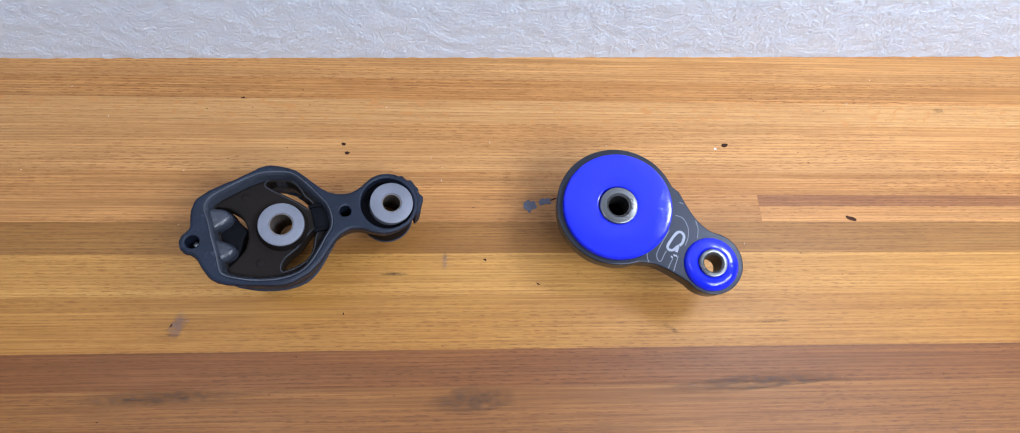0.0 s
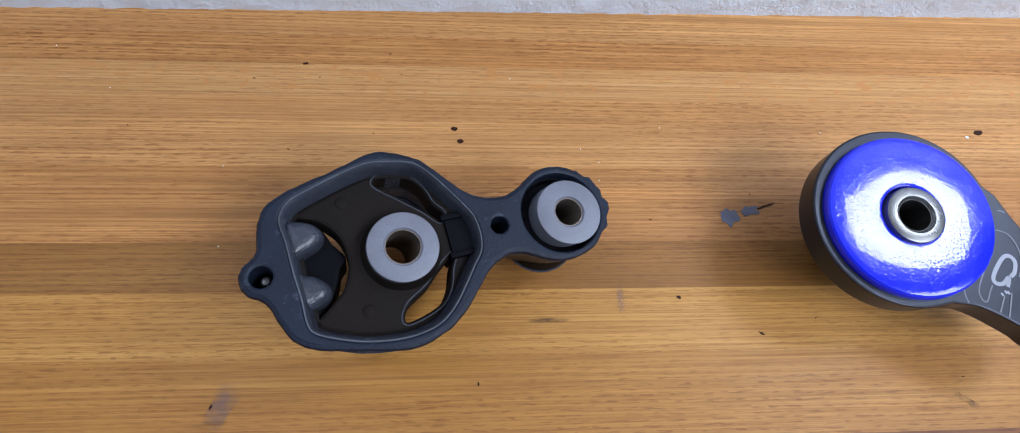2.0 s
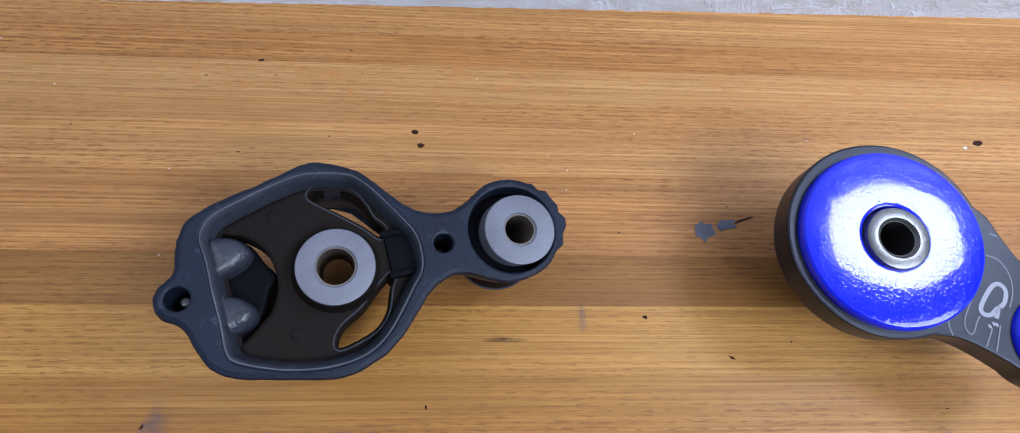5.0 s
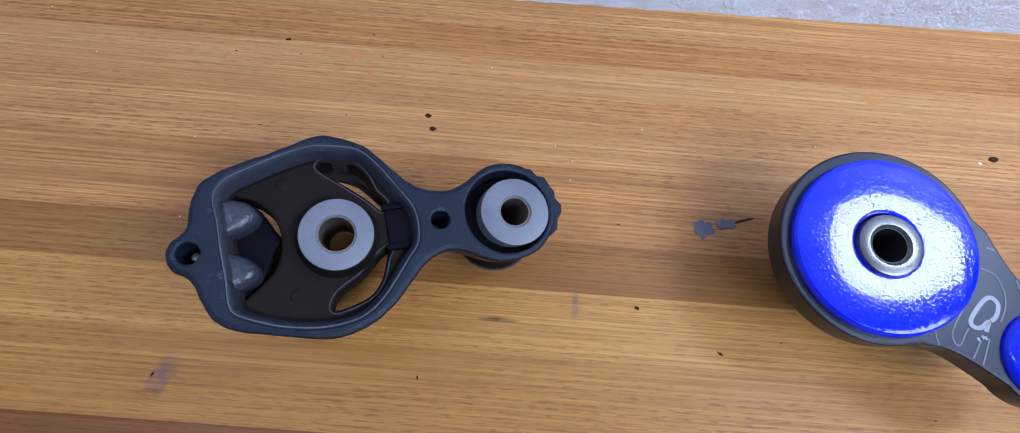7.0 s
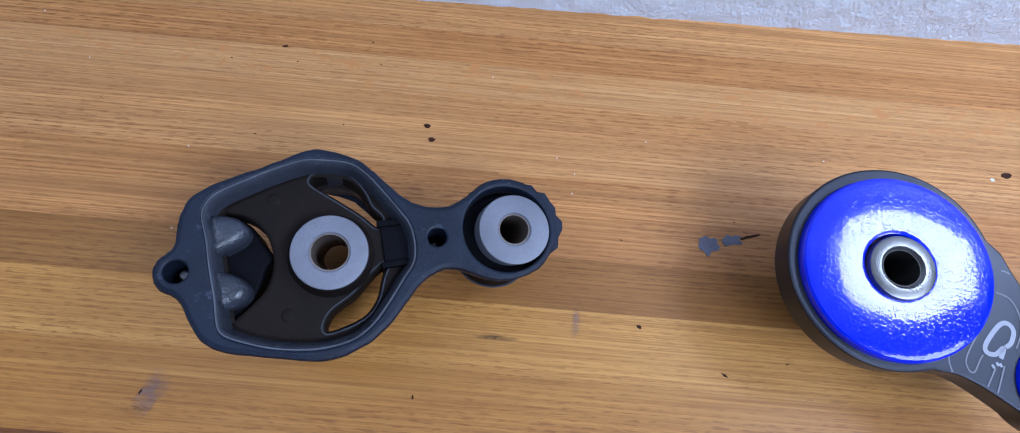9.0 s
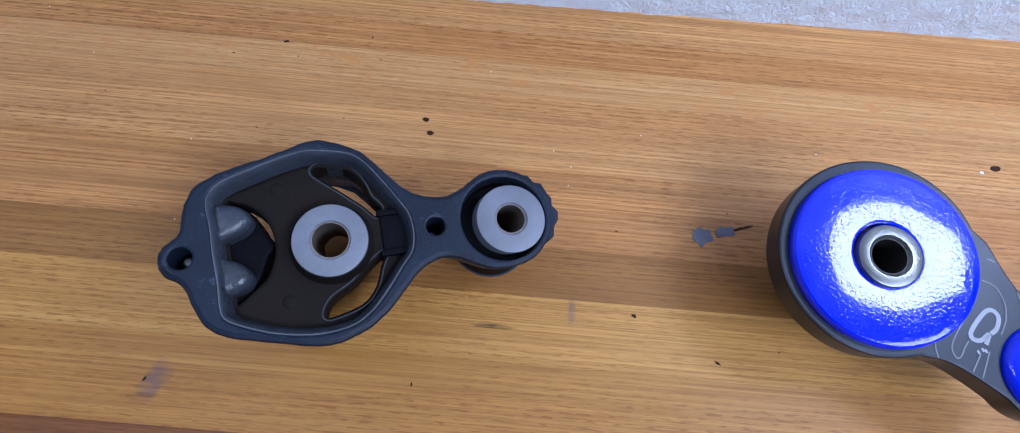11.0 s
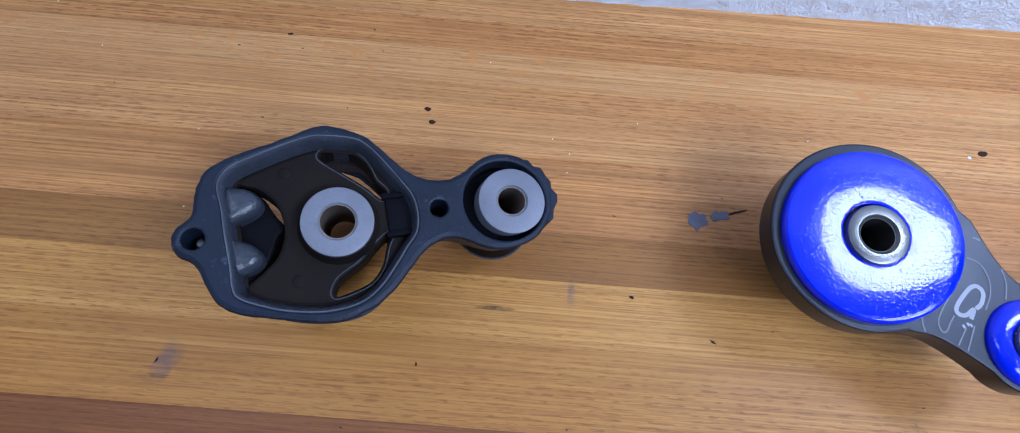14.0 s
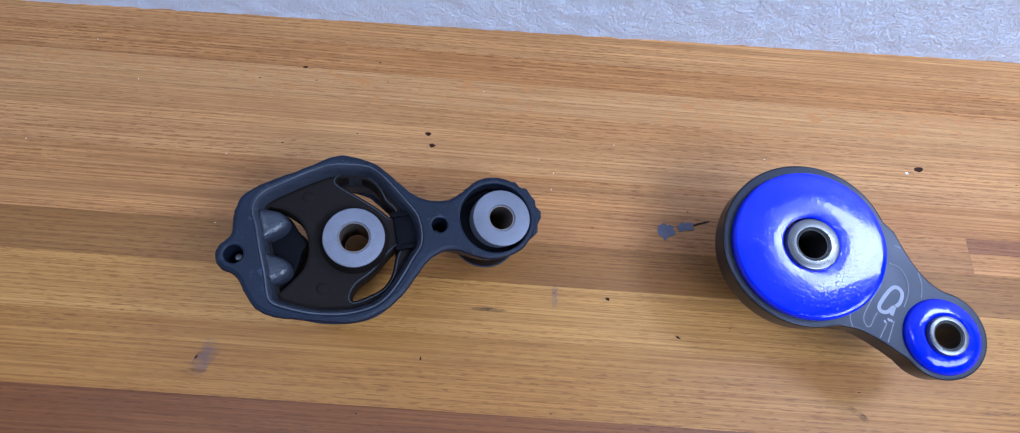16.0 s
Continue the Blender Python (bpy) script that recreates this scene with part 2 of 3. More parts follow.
def slab(outer, holes, z0, z1, edge=0.0012, hole_edge=None, mm=True, flare=0.0):
    """A plate with holes, its edges rounded; outlines in millimetres, heights in metres."""
    k = 0.001 if mm else 1.0
    bm = bmesh.new()
    top_edges, bottom_edges = [], []
    he = edge if hole_edge is None else hole_edge
    for loop, e, sign in [(outer, edge, 1)] + [(h, he, -1) for h in holes]:
        lean = flare if sign > 0 else 0.0
        prof = [(-e, z1), (-0.3 * e, z1 - 0.3 * e), (0.0, z1 - e), (lean, z0 + e), (lean - 0.3 * e, z0 + 0.3 * e), (lean - e, z0)]
        rings = []
        for d, z in prof:
            rings.append([bm.verts.new((v.x * k, v.y * k, z)) for v in offset(loop, sign * d / k)])
        skin(bm, rings)
        for ring, store in ((rings[0], top_edges), (rings[-1], bottom_edges)):
            for i in range(len(ring)):
                store.append(bm.edges.get((ring[i], ring[(i + 1) % len(ring)])))
    bmesh.ops.triangle_fill(bm, edges=top_edges, use_beauty=True, use_dissolve=False)
    bmesh.ops.triangle_fill(bm, edges=bottom_edges, use_beauty=True, use_dissolve=False)
    return bm


def lathe(profile, n=64, x=0.0, y=0.0, closed=True):
    """A turned body from (radius, height) pairs in metres round the axis at x, y."""
    bm = bmesh.new()
    rings = []
    for r, z in profile:
        rings.append([bm.verts.new((x + r * math.cos(2 * math.pi * i / n), y + r * math.sin(2 * math.pi * i / n), z)) for i in range(n)])
    skin(bm, rings + ([rings[0]] if closed else []))
    return bm


def canted(profile, x, y, n=64, lean=-0.15):
    """A turned body whose axis leans a little towards the user, as a sleeve sits in soft rubber."""
    bm = lathe(profile, n, x, y)
    for v in bm.verts:
        v.co.y += lean * v.co.z
    return bm


def tube_profile(r_in, r_out, z0, z1, e):
    return [(r_in, z0 + e), (r_in + e, z0), (r_out - e, z0), (r_out, z0 + e), (r_out, z1 - e), (r_out - 0.3 * e, z1 - 0.3 * e), (r_out - e, z1),
            (r_in + e, z1), (r_in, z1 - e)]


def box(bm, x0, x1, y0, y1, z0, z1):
    made = bmesh.ops.create_cube(bm, size=1.0)["verts"]
    for v in made:
        v.co = (x0 + (v.co.x + 0.5) * (x1 - x0), y0 + (v.co.y + 0.5) * (y1 - y0), z0 + (v.co.z + 0.5) * (z1 - z0))
    return made


def rounded_box(x0, x1, y0, y1, z0, z1, e):
    bm = bmesh.new()
    box(bm, x0, x1, y0, y1, z0, z1)
    bmesh.ops.bevel(bm, geom=list(bm.edges), offset=e, segments=2, profile=0.6, affect="EDGES")
    return bm


def dome(x, y, z, rx, ry, rz, n=20, rings=8, turn=0.0):
    """Half an ellipsoid, flat side down."""
    bm = bmesh.new()
    bmesh.ops.create_uvsphere(bm, u_segments=n, v_segments=rings * 2, radius=1.0)
    bmesh.ops.transform(bm, matrix=Matrix.Translation((x, y, z)) @ Matrix.Rotation(turn, 4, "Z") @ Matrix.Diagonal((rx, ry, rz, 1)), verts=bm.verts)
    return bm


def blob(x, y, rx, ry, turn, rough, seed, z=0.0003, n=22):
    """A thin flat spot with an uneven outline."""
    rnd = random.Random(seed)
    loop = []
    steps = [1.0 + rough * (rnd.random() - 0.5) * 2 for _ in range(n)]
    for i in range(n):
        a = 2 * math.pi * i / n
        k = (steps[i] + steps[i - 1]) / 2
        u, v = rx * k * math.cos(a), ry * k * math.sin(a)
        loop.append(Vector((x + u * math.cos(turn) - v * math.sin(turn), y + u * math.sin(turn) + v * math.cos(turn))))
    bm = bmesh.new()
    low = [bm.verts.new((v.x, v.y, -0.0002)) for v in loop]
    up = [bm.verts.new((v.x, v.y, z)) for v in loop]
    skin(bm, [low, up])
    bm.faces.new(up)
    return bm


def ribbon(points, width, z, closed=False):
    """A flat stroke of the given width along points."""
    bm = bmesh.new()
    n = len(points)
    left, right = [], []
    for i, p in enumerate(points):
        a, b = points[max(i - 1, 0)], points[min(i + 1, n - 1)]
        if closed:
            a, b = points[i - 1], points[(i + 1) % n]
        d = (b - a).normalized()
        s = Vector((-d.y, d.x)) * width / 2
        left.append(bm.verts.new((p.x + s.x, p.y + s.y, z)))
        right.append(bm.verts.new((p.x - s.x, p.y - s.y, z)))
    for i in range(n if closed else n - 1):
        j = (i + 1) % n
        bm.faces.new((left[i], left[j], right[j], right[i]))
    return bm


def stroke(points, steps=8):
    """An open smooth curve through points in metres."""
    out = []
    pts = [points[0]] + list(points) + [points[-1]]
    for i in range(1, len(pts) - 2):
        a, b, c, d = (Vector(q) for q in pts[i - 1:i + 3])
        for s in range(steps):
            u = s / steps
            out.append(0.5 * ((2 * b) + (c - a) * u + (2 * a - 5 * b + 4 * c - d) * u * u + (3 * b - a - 3 * c + d) * u ** 3))
    return out + [Vector(points[-1])]


# ---- the room that closes the place ----
def plain(name, x0, x1, y0, y1, z0, z1, material, label, category):
    bm = bmesh.new()
    box(bm, x0, x1, y0, y1, z0, z1)
    return tagged(mesh_object(name, bm, material, False), label, category, kind="structure")


plain("floor", -2.6, 2.6, -3.4, 0.30, -1.0, -0.92, FLOOR_GREY, "grey concrete workshop floor under the bench", "floor")
plain("ceiling", -2.6, 2.6, -3.4, 0.30, 1.80, 1.88, WHITE_ROOM, "plain white workshop ceiling above the bench", "ceiling")
plain("wall_west", -2.7, -2.6, -3.4, 0.30, -1.0, 1.88, WHITE_ROOM, "plain white side wall of the workshop", "wall")
plain("wall_east", 2.6, 2.7, -3.4, 0.30, -1.0, 1.88, WHITE_ROOM, "plain white side wall of the workshop", "wall")
plain("wall_south", -2.7, 2.7, -3.5, -3.4, -1.0, 1.88, WHITE_ROOM, "plain white wall behind the bench user", "wall")

WALL_Y = 0.1462


def back_wall():
    """White painted rough wall: lumps and trowel marks as real relief near the bench, plain higher up."""
    bm = bmesh.new()
    xs = [-0.62 + 0.0025 * i for i in range(497)]
    zs = [-0.02 + 0.0025 * i for i in range(73)]
    grid = []
    for z in zs:
        row = []
        for x in xs:
            lump = noise.fractal(Vector((x * 85, 3.1, z * 85)), 0.8, 2.1, 5)
            pit = noise.noise(Vector((x * 170, 8.0, z * 170)))
            dent = noise.noise(Vector((x * 110 + 5, 2.0, z * 110)))
            d = 0.0007 * lump + 0.0007 * max(0.0, pit - 0.2) - 0.0012 * max(0.0, dent - 0.32)
            row.append(bm.verts.new((x, WALL_Y - d - 0.001, z)))
        grid.append(row)
    for a, b in zip(grid, grid[1:]):
        for i in range(len(a) - 1):
            bm.faces.new((a[i], a[i + 1], b[i + 1], b[i]))
    ob = mesh_object("wall_north", bm, PLASTER)
    return tagged(ob, "rough white painted wall behind the workbench", "wall", kind="structure")


back_wall()
plain("wall_north_upper", -2.6, 2.6, WALL_Y + 0.004, 0.30, -1.0, 1.80, PLASTER, "white painted wall rising above the bench", "wall")


# ---- the workbench ----
def workbench():
    bench = tagged(new("workbench"), "worn varnished oak butcher-block workbench top with stains", "workbench")
    bench.matrix_world = pose(0, 0, 0, 0, 0, -1.2)
    rows = [
        (0.190, 0.121, 0.55, OAK_TAN), (0.121, 0.0998, -0.62, OAK_LINED), (0.0998, 0.0774, 0.60, OAK_FLECK), (0.0774, 0.0320, -0.58, OAK_TAN),
        (0.0320, 0.0115, -0.105, OAK_LINED), (-0.0122, -0.0380, -0.55, OAK_MID), (-0.0380, -0.071, 0.58, OAK_PALE), (-0.071, -0.1104, -0.6, OAK_HONEY),
        (-0.1104, -0.136, 0.5, OAK_RUST), (-0.136, -0.170, -0.45, OAK_BROWN), (-0.170, -0.22, 0.3, OAK_BROWN), (-0.22, -0.27, -0.2, OAK_TAN),
        (-0.27, -0.33, 0.4, OAK_GOLD), (-0.33, -0.39, -0.3, OAK_BROWN), (-0.39, -0.45, 0.1, OAK_TAN), (-0.45, -0.52, -0.5, OAK_GOLD)]
    pieces = []
    for y1, y0, joint, material in rows:
        pieces += [(-1.1, joint, y0, y1, material), (joint, 1.1, y0, y1, material)]
    pieces += [(-1.1, 0.19, -0.0122, 0.0115, OAK_LINED), (0.19, 1.1, 0.0016, 0.0115, OAK_STRIP), (0.19, 1.1, -0.0122, 0.0016, OAK_LINED)]
    rnd = random.Random(4)
    for x0, x1, y0, y1, material in pieces:
        lift = -0.00008 * rnd.random()
        part("stave", rounded_box(x0, x1, y0, y1, -0.04, lift, 0.00012), material, bench, smooth=False)
    part("core", rounded_box(-1.09, 1.09, -0.515, 0.185, -0.039, -0.002, 0.001), OAK_BROWN, bench)
    for x in (-0.95, 0.95):
        for y in (-0.42, 0.06):
            part("leg", rounded_box(x - 0.04, x + 0.04, y - 0.04, y + 0.04, -0.92, -0.04, 0.003), OAK_BROWN, bench)
    return bench


BENCH = workbench()


def mark(name, x, y, rx, ry, turn, rough, seed, material, label="", z=0.0003):
    """A spot in the surface of the bench, as a thin part of it."""
    ob = part(name, blob(0, 0, rx, ry, radians(turn), rough, seed, z), material, BENCH, label)
    ob.matrix_parent_inverse = BENCH.matrix_world.inverted()
    ob.location = (x, y, 0.0)
    return ob


mark("knot", -0.1450, 0.0592, 0.0019, 0.0012, -10, 0.18, 1, KNOT, "small dark knot")
mark("knot", -0.1417, 0.0510, 0.0019, 0.0012, -5, 0.18, 2, KNOT, "small dark knot")
mark("knot", -0.2304, 0.1047, 0.0016, 0.0007, 10, 0.3, 3, KNOT, "small dark knot")
mark("knot", 0.1717, 0.0539, 0.0031, 0.0016, 15, 0.18, 4, KNOT, "dark oval knot")
mark("knot", 0.2638, -0.0150, 0.0042, 0.0016, -22, 0.2, 5, KNOT, "dark oval knot")
mark("stain", 0.3720, 0.0860, 0.0050, 0.0030, 0, 0.4, 6, SMUDGE_DARK, "brown knot stain")
mark("pit", -0.1359, -0.0811, 0.0004, 0.0010, 10, 0.4, 61, KNOT)
mark("pit", 0.0066, -0.0628, 0.0014, 0.0005, -35, 0.5, 62, KNOT)
mark("pit", -0.0328, -0.0425, 0.0010, 0.0008, -20, 0.5, 63, KNOT)
mark("pit", -0.2552, -0.0861, 0.0005, 0.0010, -20, 0.5, 64, KNOT)
mark("paint_spot", 0.0029, 0.0014, 0.0058, 0.0052, 60, 0.45, 7, SPOT_BLUE, "dried blue-grey paint spot")
mark("paint_spot", 0.0160, 0.0046, 0.0054, 0.0032, 15, 0.5, 8, SPOT_BLUE, "dried blue-grey paint spot")
mark("scratch", 0.0252, 0.0074, 0.0055, 0.0007, 18, 0.5, 9, KNOT, "thin dark scratch")
mark("stain", -0.0630, -0.0440, 0.0022, 0.0095, 3, 0.3, 10, SMUDGE_BLUE, "faint blue-grey smear")
mark("stain", -0.2500, -0.0850, 0.0060, 0.0120, -25, 0.3, 11, SMUDGE_BLUE, "blue-grey smear")
mark("scratch", -0.2560, -0.0930, 0.0100, 0.0016, -4, 0.6, 12, SMUDGE_DARK, "brown scratch")
mark("scratch", 0.1015, -0.0985, 0.0085, 0.0018, -40, 0.6, 13, SMUDGE_DARK, "dark gouge")
mark("scratch", 0.1800, -0.0960, 0.0140, 0.0014, 0, 0.5, 14, SMUDGE_DARK, "brown scratch")
mark("scratch", 0.1650, -0.0500, 0.0150, 0.0009, 0, 0.5, 15, SMUDGE_DARK, "brown scratch")
mark("scratch", -0.1010, -0.0520, 0.0150, 0.0012, -4, 0.6, 16, SMUDGE_DARK, "brown scratch")
mark("stain", -0.0450, -0.1440, 0.0330, 0.0090, 2, 0.3, 17, SMUDGE_DARK, "dark worn stain")
mark("stain", -0.2500, -0.1350, 0.0700, 0.0050, -2, 0.3, 18, SMUDGE_DARK, "dark worn stain")
mark("stain", 0.1500, -0.1400, 0.0800, 0.0060, 3, 0.3, 19, SMUDGE_DARK, "dark worn stain")
dust = random.Random(11)
for n in range(17):
    mark("speck", -0.40 + 0.72 * dust.random(), -0.05 + 0.17 * dust.random(), 0.0003, 0.00026, 90 * dust.random(), 0.4, 40 + n, SPECK)
for n in range(34):
    mark("pit", -0.36 + 0.66 * dust.random(), -0.16 + 0.28 * dust.random(), 0.0002 + 0.0006 * dust.random(), 0.00022, 40 * dust.random() - 20, 0.5, 90 + n, KNOT)
mark("speck", 0.1632, 0.0507, 0.0012, 0.0009, 0, 0.4, 31, SPECK, "white paint speck")


# ---- the cast engine mount with rubber bushings ----
def cast_mount():
    thing = tagged(new("engine_mount"), "used grey cast aluminium engine mount with black rubber bushings", "engine mount", "engine mounts")
    # the origin is the top of the casting over the large sleeve; heights below run down from there
    thing.matrix_world = pose(-0.1641, -0.0365, 0.0626, 8.73, 7.17, 15.52)
    outline = [
        (-62.6, 2.7), (-61.1, 6.5), (-57.8, 8.8), (-54.8, 11.6), (-53.9, 17.5), (-52.2, 23.3), (-48.6, 28.9), (-42.6, 32.3), (-33.7, 35.3), (-22.8, 38.0), (-13.7, 40.8),
        (-6.0, 43.1), (-0.2, 42.9), (6.6, 40.5), (13.6, 36.6), (19.4, 30.6), (24.1, 24.6), (29.0, 19.1), (34.1, 15.4), (40.1, 13.5), (46.2, 13.1), (51.8, 15.2), (56.9, 18.2),
        (62.7, 21.2), (69.6, 21.9), (77.3, 19.8), (84.5, 13.6), (88.4, 5.0), (87.6, -6.6), (80.4, -16.3), (70.7, -20.2), (61.6, -20.3), (54.5, -17.8), (47.8, -14.1), (41.4, -12.5),
        (35.4, -13.7), (29.9, -17.1), (23.5, -23.5), (16.1, -30.5), (8.2, -35.5), (-1.7, -38.5), (-10.3, -38.5), (-33.1, -32.4), (-42.5, -29.0), (-48.1, -24.5), (-51.8, -17.3),
        (-54.0, -10.6), (-56.7, -7.0), (-60.2, -4.8), (-62.3, -1.2)]
    window = [
        (-44.9, 20.6), (-43.0, 25.5), (-38.8, 29.2), (-29.5, 32.6), (-19.9, 35.7), (-8.5, 38.3), (-0.4, 37.8), (9.5, 35.4), (14.5, 31.7), (19.4, 25.2), (26.4, 13.8), (29.9, 6.8),
        (30.6, -1.6), (28.9, -8.4), (24.5, -13.7), (19.0, -20.5), (12.2, -27.9), (5.3, -32.5), (-2.5, -34.3), (-12.1, -34.2), (-23.6, -31.8), (-32.7, -28.3), (-40.2, -24.2),
        (-42.4, -19.9), (-42.7, -10.3), (-43.6, 1.3), (-44.0, 12.0)]
    body = smooth_loop(outline)
    chance = random.Random(8)
    body = [v + Vector((0.32 * (chance.random() - 0.5), 0.32 * (chance.random() - 0.5))) for v in body]
    rim = smooth_loop(window)
    ring_hole, arm_hole, ear_hole = circle(67.8, 0.2, 17.8), circle(39.5, 0.6, 3.7, 24), circle(-54.7, 1.4, 4.1, 24)
    part("body", slab(body, [rim, ring_hole, arm_hole, ear_hole], -0.036, 0.0, 0.0022, 0.0010, flare=-0.006), CAST, thing, "grey cast aluminium body", True, 0.3)
    # the rubber skin that lines the window, stepping down to the rubber web
    bm = bmesh.new()
    rings = []
    for d, z in ((0.4, -0.0016), (-0.5, -0.0002), (-1.2, -0.0008), (-2.0, -0.0035), (-3.2, -0.0075), (-3.6, -0.0105), (-3.6, -0.034), (0.4, -0.034)):
        rings.append([bm.verts.new((v.x / 1000, v.y / 1000, z)) for v in offset(rim, d)])
    skin(bm, rings)
    part("lining", bm, LINING, thing, "grey rubber skin inside the window")
    # a raised pale bead stands in for the highlight along the rim
    bm = bmesh.new()
    skin(bm, [[bm.verts.new((v.x / 1000, v.y / 1000, z)) for v in offset(rim, d)] for d, z in ((0.25, -0.0006), (0.0, 0.0004), (-0.45, 0.0004), (-0.7, -0.0006))])
    part("edge_line", bm, BEAD, thing, "thin pale line painted as the rim's highlight")
    void = smooth_loop([(-39.3, 22.4), (-36.0, 22.5), (-30.9, 20.3), (-25.5, 14.3), (-23.1, 7.1), (-23.4, -1.0), (-26.6, -8.4), (-30.9, -12.4), (-36.4, -16.5), (-38.9, -16.9), (-39.0, -7.3), (-39.3, 7.3)])
    slot_up = smooth_loop([(-5.9, 32.0), (-3.2, 34.1), (4.8, 33.3), (10.3, 29.4), (13.5, 23.9), (15.4, 18.1), (19.0, 13.2), (17.2, 10.0), (11.7, 15.9), (3.4, 23.2), (-3.2, 28.8)])
    slot_low = smooth_loop([(19.0, -5.2), (16.3, -10.7), (13.2, -18.7), (7.2, -24.7), (-4.9, -27.9), (-6.6, -25.7), (-3.2, -20.9), (5.3, -16.0), (12.8, -9.2)])
    web = part("rubber_web", slab(offset(rim, -2.4), [void, slot_up, slot_low, circle(-1.4, 1.2, 14.2)], -0.022, -0.0078, 0.0022, 0.0016), RUBBER, thing, "brown-black rubber web", True, 0.3)
    # flat grey ribbons imitate the reflection on the slot edges
    for slot in (slot_up, slot_low):
        lip = [v / 1000 for v in offset(slot, 1.3)]
        part("slot_lip", ribbon(lip, 0.0005, -0.00772, True), LINING, web, "thin grey line drawn as the slot edge's reflection", False)
    part("collar", lathe([(0.0140, -0.0160), (0.0172, -0.0160), (0.0170, -0.0090), (0.0161, -0.0070), (0.0154, -0.0040), (0.0147, -0.0028), (0.0140, -0.0028)], 64, -0.0015, 0.0010), RUBBER, thing, "rubber collar")
    for x, y in ((-20.4, 26.2), (-19.4, -19.7)):
        part("pip", dome(x / 1000, y / 1000, -0.0080, 0.0028, 0.0028, 0.0007, 16, 5), RUBBER, web)
    stop = smooth_loop([(-41.6, 20.5), (-34.5, 20.8), (-29.7, 17.2), (-27.2, 11.1), (-23.6, 6.1), (-23.9, 3.0), (-26.4, 0.3), (-28.5, -4.9), (-31.6, -10.8), (-35.8, -15.3), (-41.6, -15.4)], 3)
    buffer = part("rubber_stop", slab(stop, [], -0.034, -0.0122, 0.0016), RUBBER_BLACK, thing, "black rubber stop", True, 0.3)
    for lobe in ([(-44.4, 21.2), (-38.8, 21.8), (-33.2, 19.4), (-29.9, 14.7), (-31.7, 10.6), (-36.9, 7.9), (-44.4, 6.7)],
                 [(-44.4, 0.7), (-38.8, -0.5), (-33.9, -3.6), (-31.1, -8.0), (-33.3, -12.3), (-38.7, -14.0), (-44.4, -13.8)]):
        part("nub", slab(smooth_loop(lobe), [], -0.030, -0.0030, 0.0040), LINING, buffer, "shiny grey rubber nub", True, 1.2)
    block = part("bump_block", rounded_box(0.0182, 0.0296, -0.0058, 0.0098, -0.032, -0.0060, 0.0012), RUBBER_BLACK, thing, "black rubber bump block")
    part("flap", rounded_box(0.0170, 0.0284, 0.0090, 0.0116, -0.024, -0.0048, 0.0008), RUBBER_BLACK, block)
    part("flap", rounded_box(0.0170, 0.0284, -0.0076, -0.0050, -0.024, -0.0048, 0.0008), RUBBER_BLACK, block)
    sleeve = part("large_sleeve", canted(tube_profile(0.0073, 0.0144, -0.0600, 0.0006, 0.0006), -0.0015, 0.0006), STEEL, thing, "grey steel sleeve")
    part("bore", canted(tube_profile(0.0068, 0.0074, -0.0594, -0.0002, 0.0001), -0.0015, 0.0006), STEEL_BORE, sleeve)
    small = part("small_sleeve", canted(tube_profile(0.0064, 0.0144, -0.0545, 0.0024, 0.0006), 0.0703, -0.0008), STEEL, thing, "grey steel sleeve")
    part("bore", canted(tube_profile(0.0059, 0.0065, -0.0540, 0.0015, 0.0001), 0.0703, -0.0008), STEEL_BORE, small)
    part("rubber_ring", lathe([(0.0108, -0.034), (0.0181, -0.034), (0.0181, -0.0060), (0.0172, -0.0064), (0.0164, -0.0090), (0.0108, -0.0095)], 64, 0.0675, 0.0001), RUBBER_BLACK, thing, "black rubber ring")
    part("pin", lathe([(0.0, -0.0150), (0.0012, -0.0152), (0.0019, -0.0165), (0.0019, -0.030), (0.0, -0.030)], 20, 0.0393, 0.0005, False), STEEL_BRIGHT, thing, "bright steel pin")
    part("pin", lathe([(0.0, -0.0075), (0.0014, -0.0078), (0.0023, -0.0092), (0.0023, -0.030), (0.0, -0.030)], 20, -0.0540, 0.0013, False), STEEL_BRIGHT, thing, "bright steel pin")
    part("hole_floor", lathe([(0.0, -0.0225), (0.0041, -0.0225), (0.0041, -0.0290), (0.0, -0.0290)], 24, 0.0395, 0.0006, False), RUBBER_BLACK, thing)
    part("hole_floor", lathe([(0.0, -0.0225), (0.0044, -0.0225), (0.0044, -0.0290), (0.0, -0.0290)], 24, -0.0547, 0.0014, False), RUBBER_BLACK, thing)
    rag = [Vector(v) for v in ((78.3, 18.9), (82.9, 18.4), (84.7, 15.2), (88.0, 14.1), (89.6, 10.1), (91.3, 7.0), (90.9, 3.9), (93.0, 0.7), (92.4, -2.6), (89.9, -5.8), (88.9, -9.9), (84.9, -12.1), (83.5, -0.9), (82.4, 9.7))]
    part("casting_flash", slab(rag, [], -0.026, -0.0035, 0.0012), CAST, thing, "ragged casting flash", False)
    return thing


cast_mount()


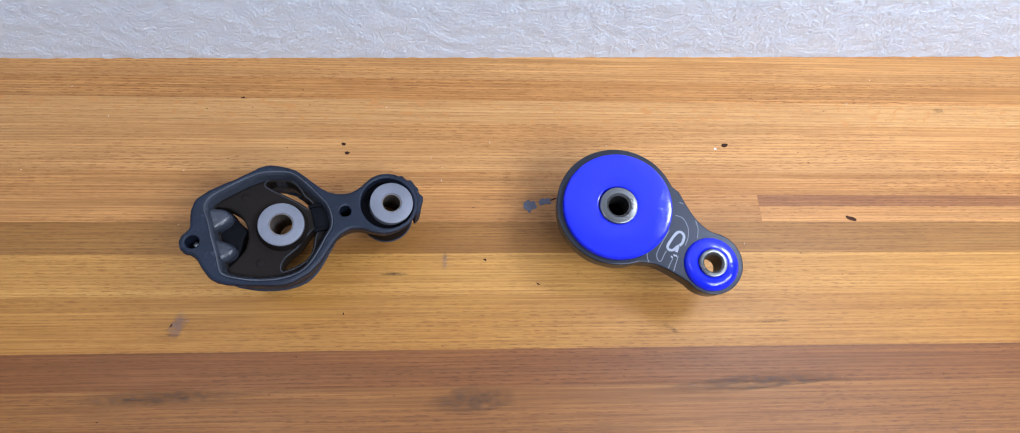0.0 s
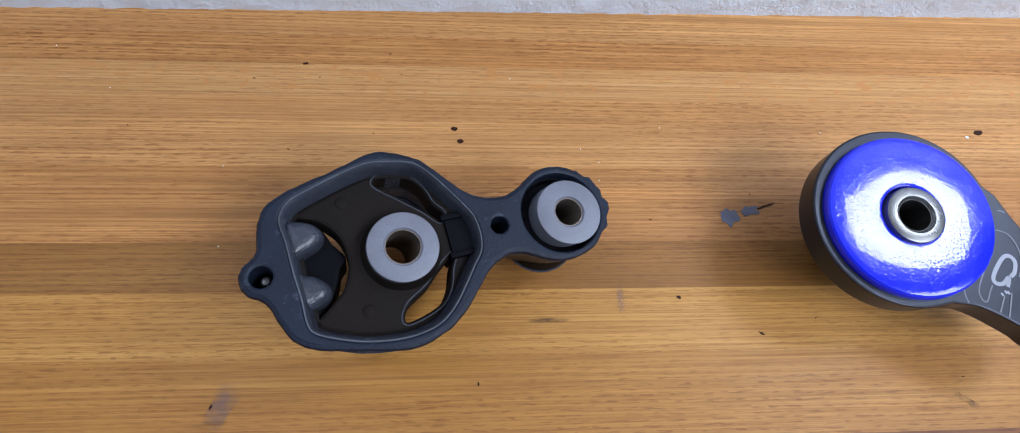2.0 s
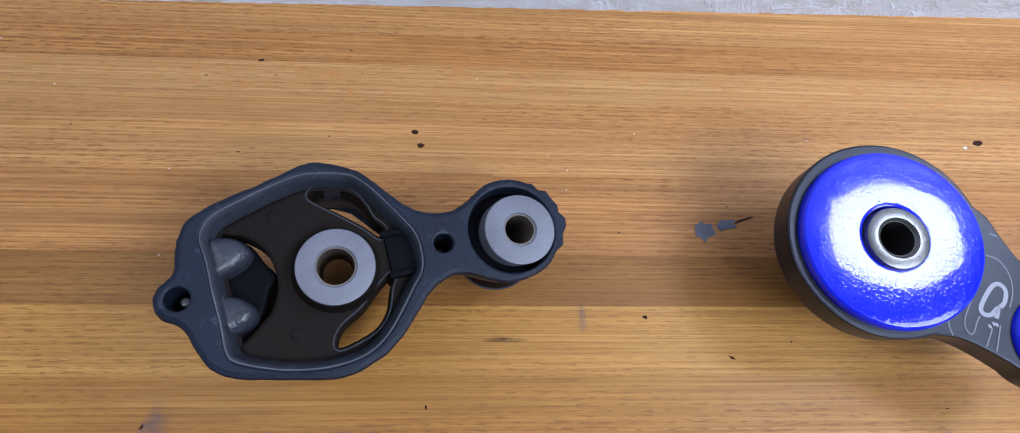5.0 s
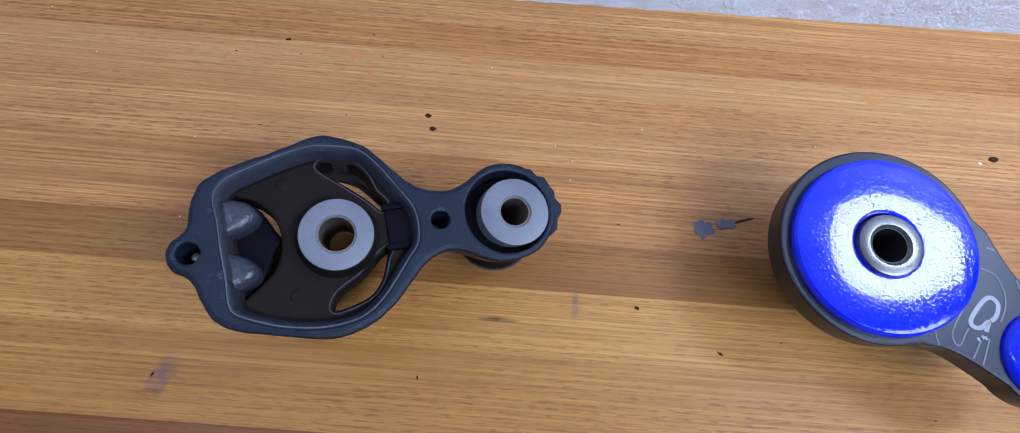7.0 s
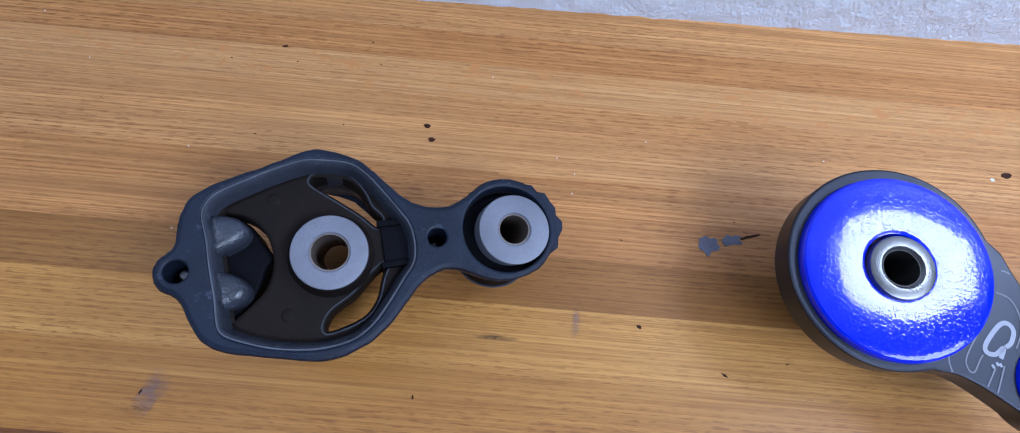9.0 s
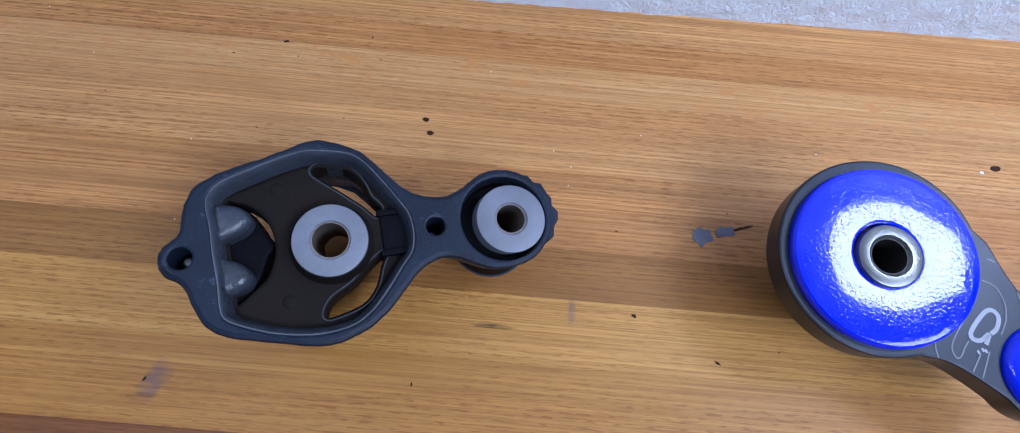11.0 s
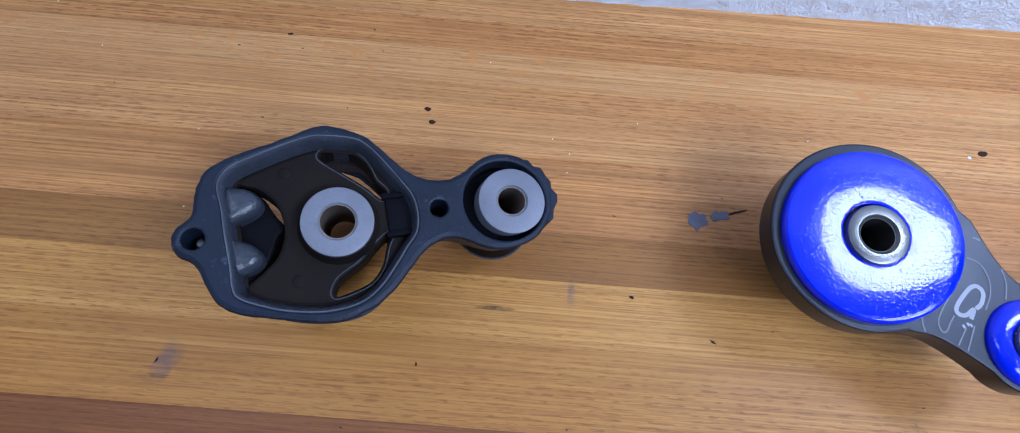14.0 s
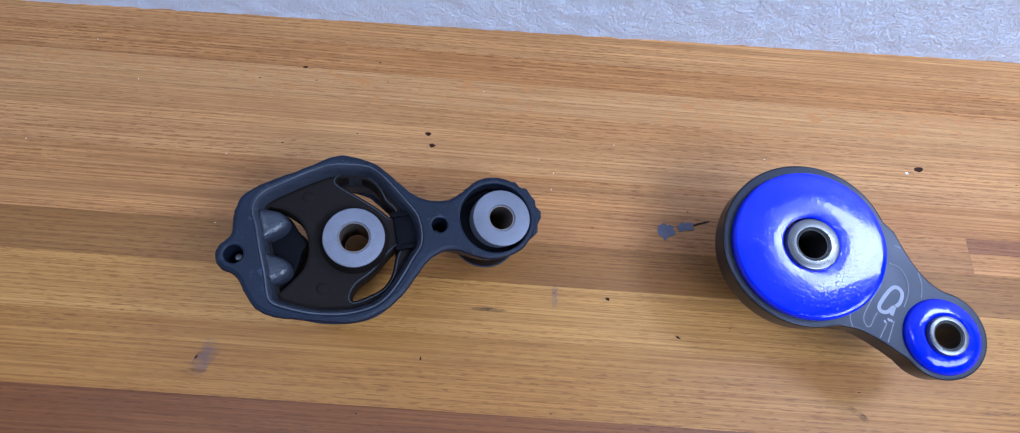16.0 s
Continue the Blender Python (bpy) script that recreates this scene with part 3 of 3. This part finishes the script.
# ---- the machined mount with blue bushings ----
def billet_mount():
    thing = tagged(new("engine_mount"), "machined dark grey plate engine mount with glossy blue bushings", "engine mount", "engine mounts")
    # the origin is the top of the plate at the middle of its large end
    thing.matrix_world = pose(0.0591, -0.0228, 0.0523, 7.47, 1.48, -31.88)
    end = 74.7
    loop = [Vector((42.2 * math.cos(radians(a)), 0.3 + 42.2 * math.sin(radians(a)))) for a in range(50, 319, 4)]
    loop += stroke([(34.0, -27.0), (40.0, -24.4), (46.5, -23.4), (53.5, -23.2), (60.5, -23.4)], 5)
    loop += [Vector((end + 21.6 * math.cos(radians(a)), -3.8 + 21.6 * math.sin(radians(a)))) for a in range(-112, 115, 6)]
    loop += stroke([(63.0, 16.4), (56.5, 17.8), (49.5, 20.8), (42.0, 25.4), (34.0, 31.0)], 5)
    clean = [v for i, v in enumerate(loop) if (v - loop[i - 1]).length > 0.6]
    top = 0.0
    part("plate", slab(clean, [circle(0, 0, 36.0, 64), circle(end, -4.8, 16.2, 48)], -0.0148, top, 0.0010, flare=-0.0004), ANODISED, thing, "dark grey anodised aluminium plate", True, 0.3)
    part("large_bushing", lathe([
        (0.0132, 0.0030), (0.0135, 0.0041), (0.0142, 0.0043), (0.0150, 0.0044), (0.0260, 0.0044), (0.0348, 0.0043), (0.0357, 0.0042), (0.0368, 0.0040), (0.0377, 0.0032),
        (0.0382, 0.0016), (0.0382, -0.0004), (0.0358, -0.0004), (0.0358, -0.0128), (0.0200, -0.0132), (0.0132, -0.0132)], 96, 0.0006, -0.0004), BLUE, thing, "glossy blue polyurethane bushing", True, 0.3)
    sleeve = part("large_sleeve", lathe(tube_profile(0.0076, 0.0131, -0.0132, 0.0068, 0.0011), 64, 0.0011, -0.0012), STEEL_BRIGHT, thing, "turned steel sleeve")
    part("bore", lathe(tube_profile(0.0071, 0.0077, -0.0132, 0.0056, 0.0001), 64, 0.0011, -0.0012), BORE_DARK, sleeve)
    # added lower sleeve end carrying the mount, black to pass as shade
    part("spacer", lathe(tube_profile(0.0074, 0.0130, -0.0528, -0.0133, 0.0004), 48, 0.0011, -0.0012), RUBBER_BLACK, thing, "unseen lower end of the sleeve, coloured dark for shade")
    e, h = end / 1000, -0.0050
    part("small_bushing", lathe([
        (0.0094, 0.0030), (0.0110, 0.0042), (0.0132, 0.0042), (0.0158, 0.0034), (0.0178, 0.0018), (0.0184, 0.0004), (0.0184, -0.0004), (0.0163, -0.0004),
        (0.0163, -0.0128), (0.0112, -0.0134), (0.0094, -0.0134)], 72, e, h), BLUE, thing, "glossy blue polyurethane bushing")
    sleeve = part("small_sleeve", lathe(tube_profile(0.0066, 0.0094, -0.0134, 0.0056, 0.0007), 64, e, h), STEEL_BRIGHT, thing, "turned steel sleeve")
    part("bore", lathe(tube_profile(0.0061, 0.0067, -0.0134, 0.0046, 0.0001), 64, e, h), BORE_DARK, sleeve)
    # the etched emblem as plain strokes, and the fine lines round it
    z = top + 0.0002
    part("emblem", ribbon(stroke([(0.0504, -0.0092), (0.0497, -0.0048), (0.0481, -0.0088), (0.0453, -0.0101), (0.0435, -0.0082), (0.0438, -0.0021), (0.0451, 0.0034), (0.0475, 0.0051), (0.0503, 0.0036), (0.0513, -0.0010), (0.0503, -0.0040)]), 0.0018, z), ETCH, thing, "pale etched emblem", False)
    for x, y in ((0.0485, -0.0133), (0.0496, -0.0115), (0.0508, -0.0112)):
        part("emblem_bar", ribbon([Vector((x, y)), Vector((x + 0.0013, y - 0.0008))], 0.0010, z), ETCH, thing, "", False)
    for pts in (((0.0385, 0.0142), (0.0441, 0.0148), (0.0497, 0.0109), (0.0529, 0.0048), (0.0538, -0.0021)),
                ((0.0397, 0.0022), (0.0391, -0.0072), (0.0394, -0.0168), (0.0420, -0.0204), (0.0441, -0.0199), (0.0440, -0.0148), (0.0442, -0.0118)),
                ((0.0332, -0.0190), (0.0347, -0.0222), (0.0372, -0.0249)), ((0.0525, 0.0178), (0.0564, 0.0132), (0.0590, 0.0067)),
                ((0.0502, -0.0139), (0.0505, -0.0222)), ((0.0527, -0.0110), (0.0546, -0.0222)), ((0.0368, 0.0238), (0.0382, 0.0243), (0.0400, 0.0244))):
        part("etched_line", ribbon(stroke(pts), 0.0006, z), ETCH_THIN, thing, "", False)
    return thing


billet_mount()
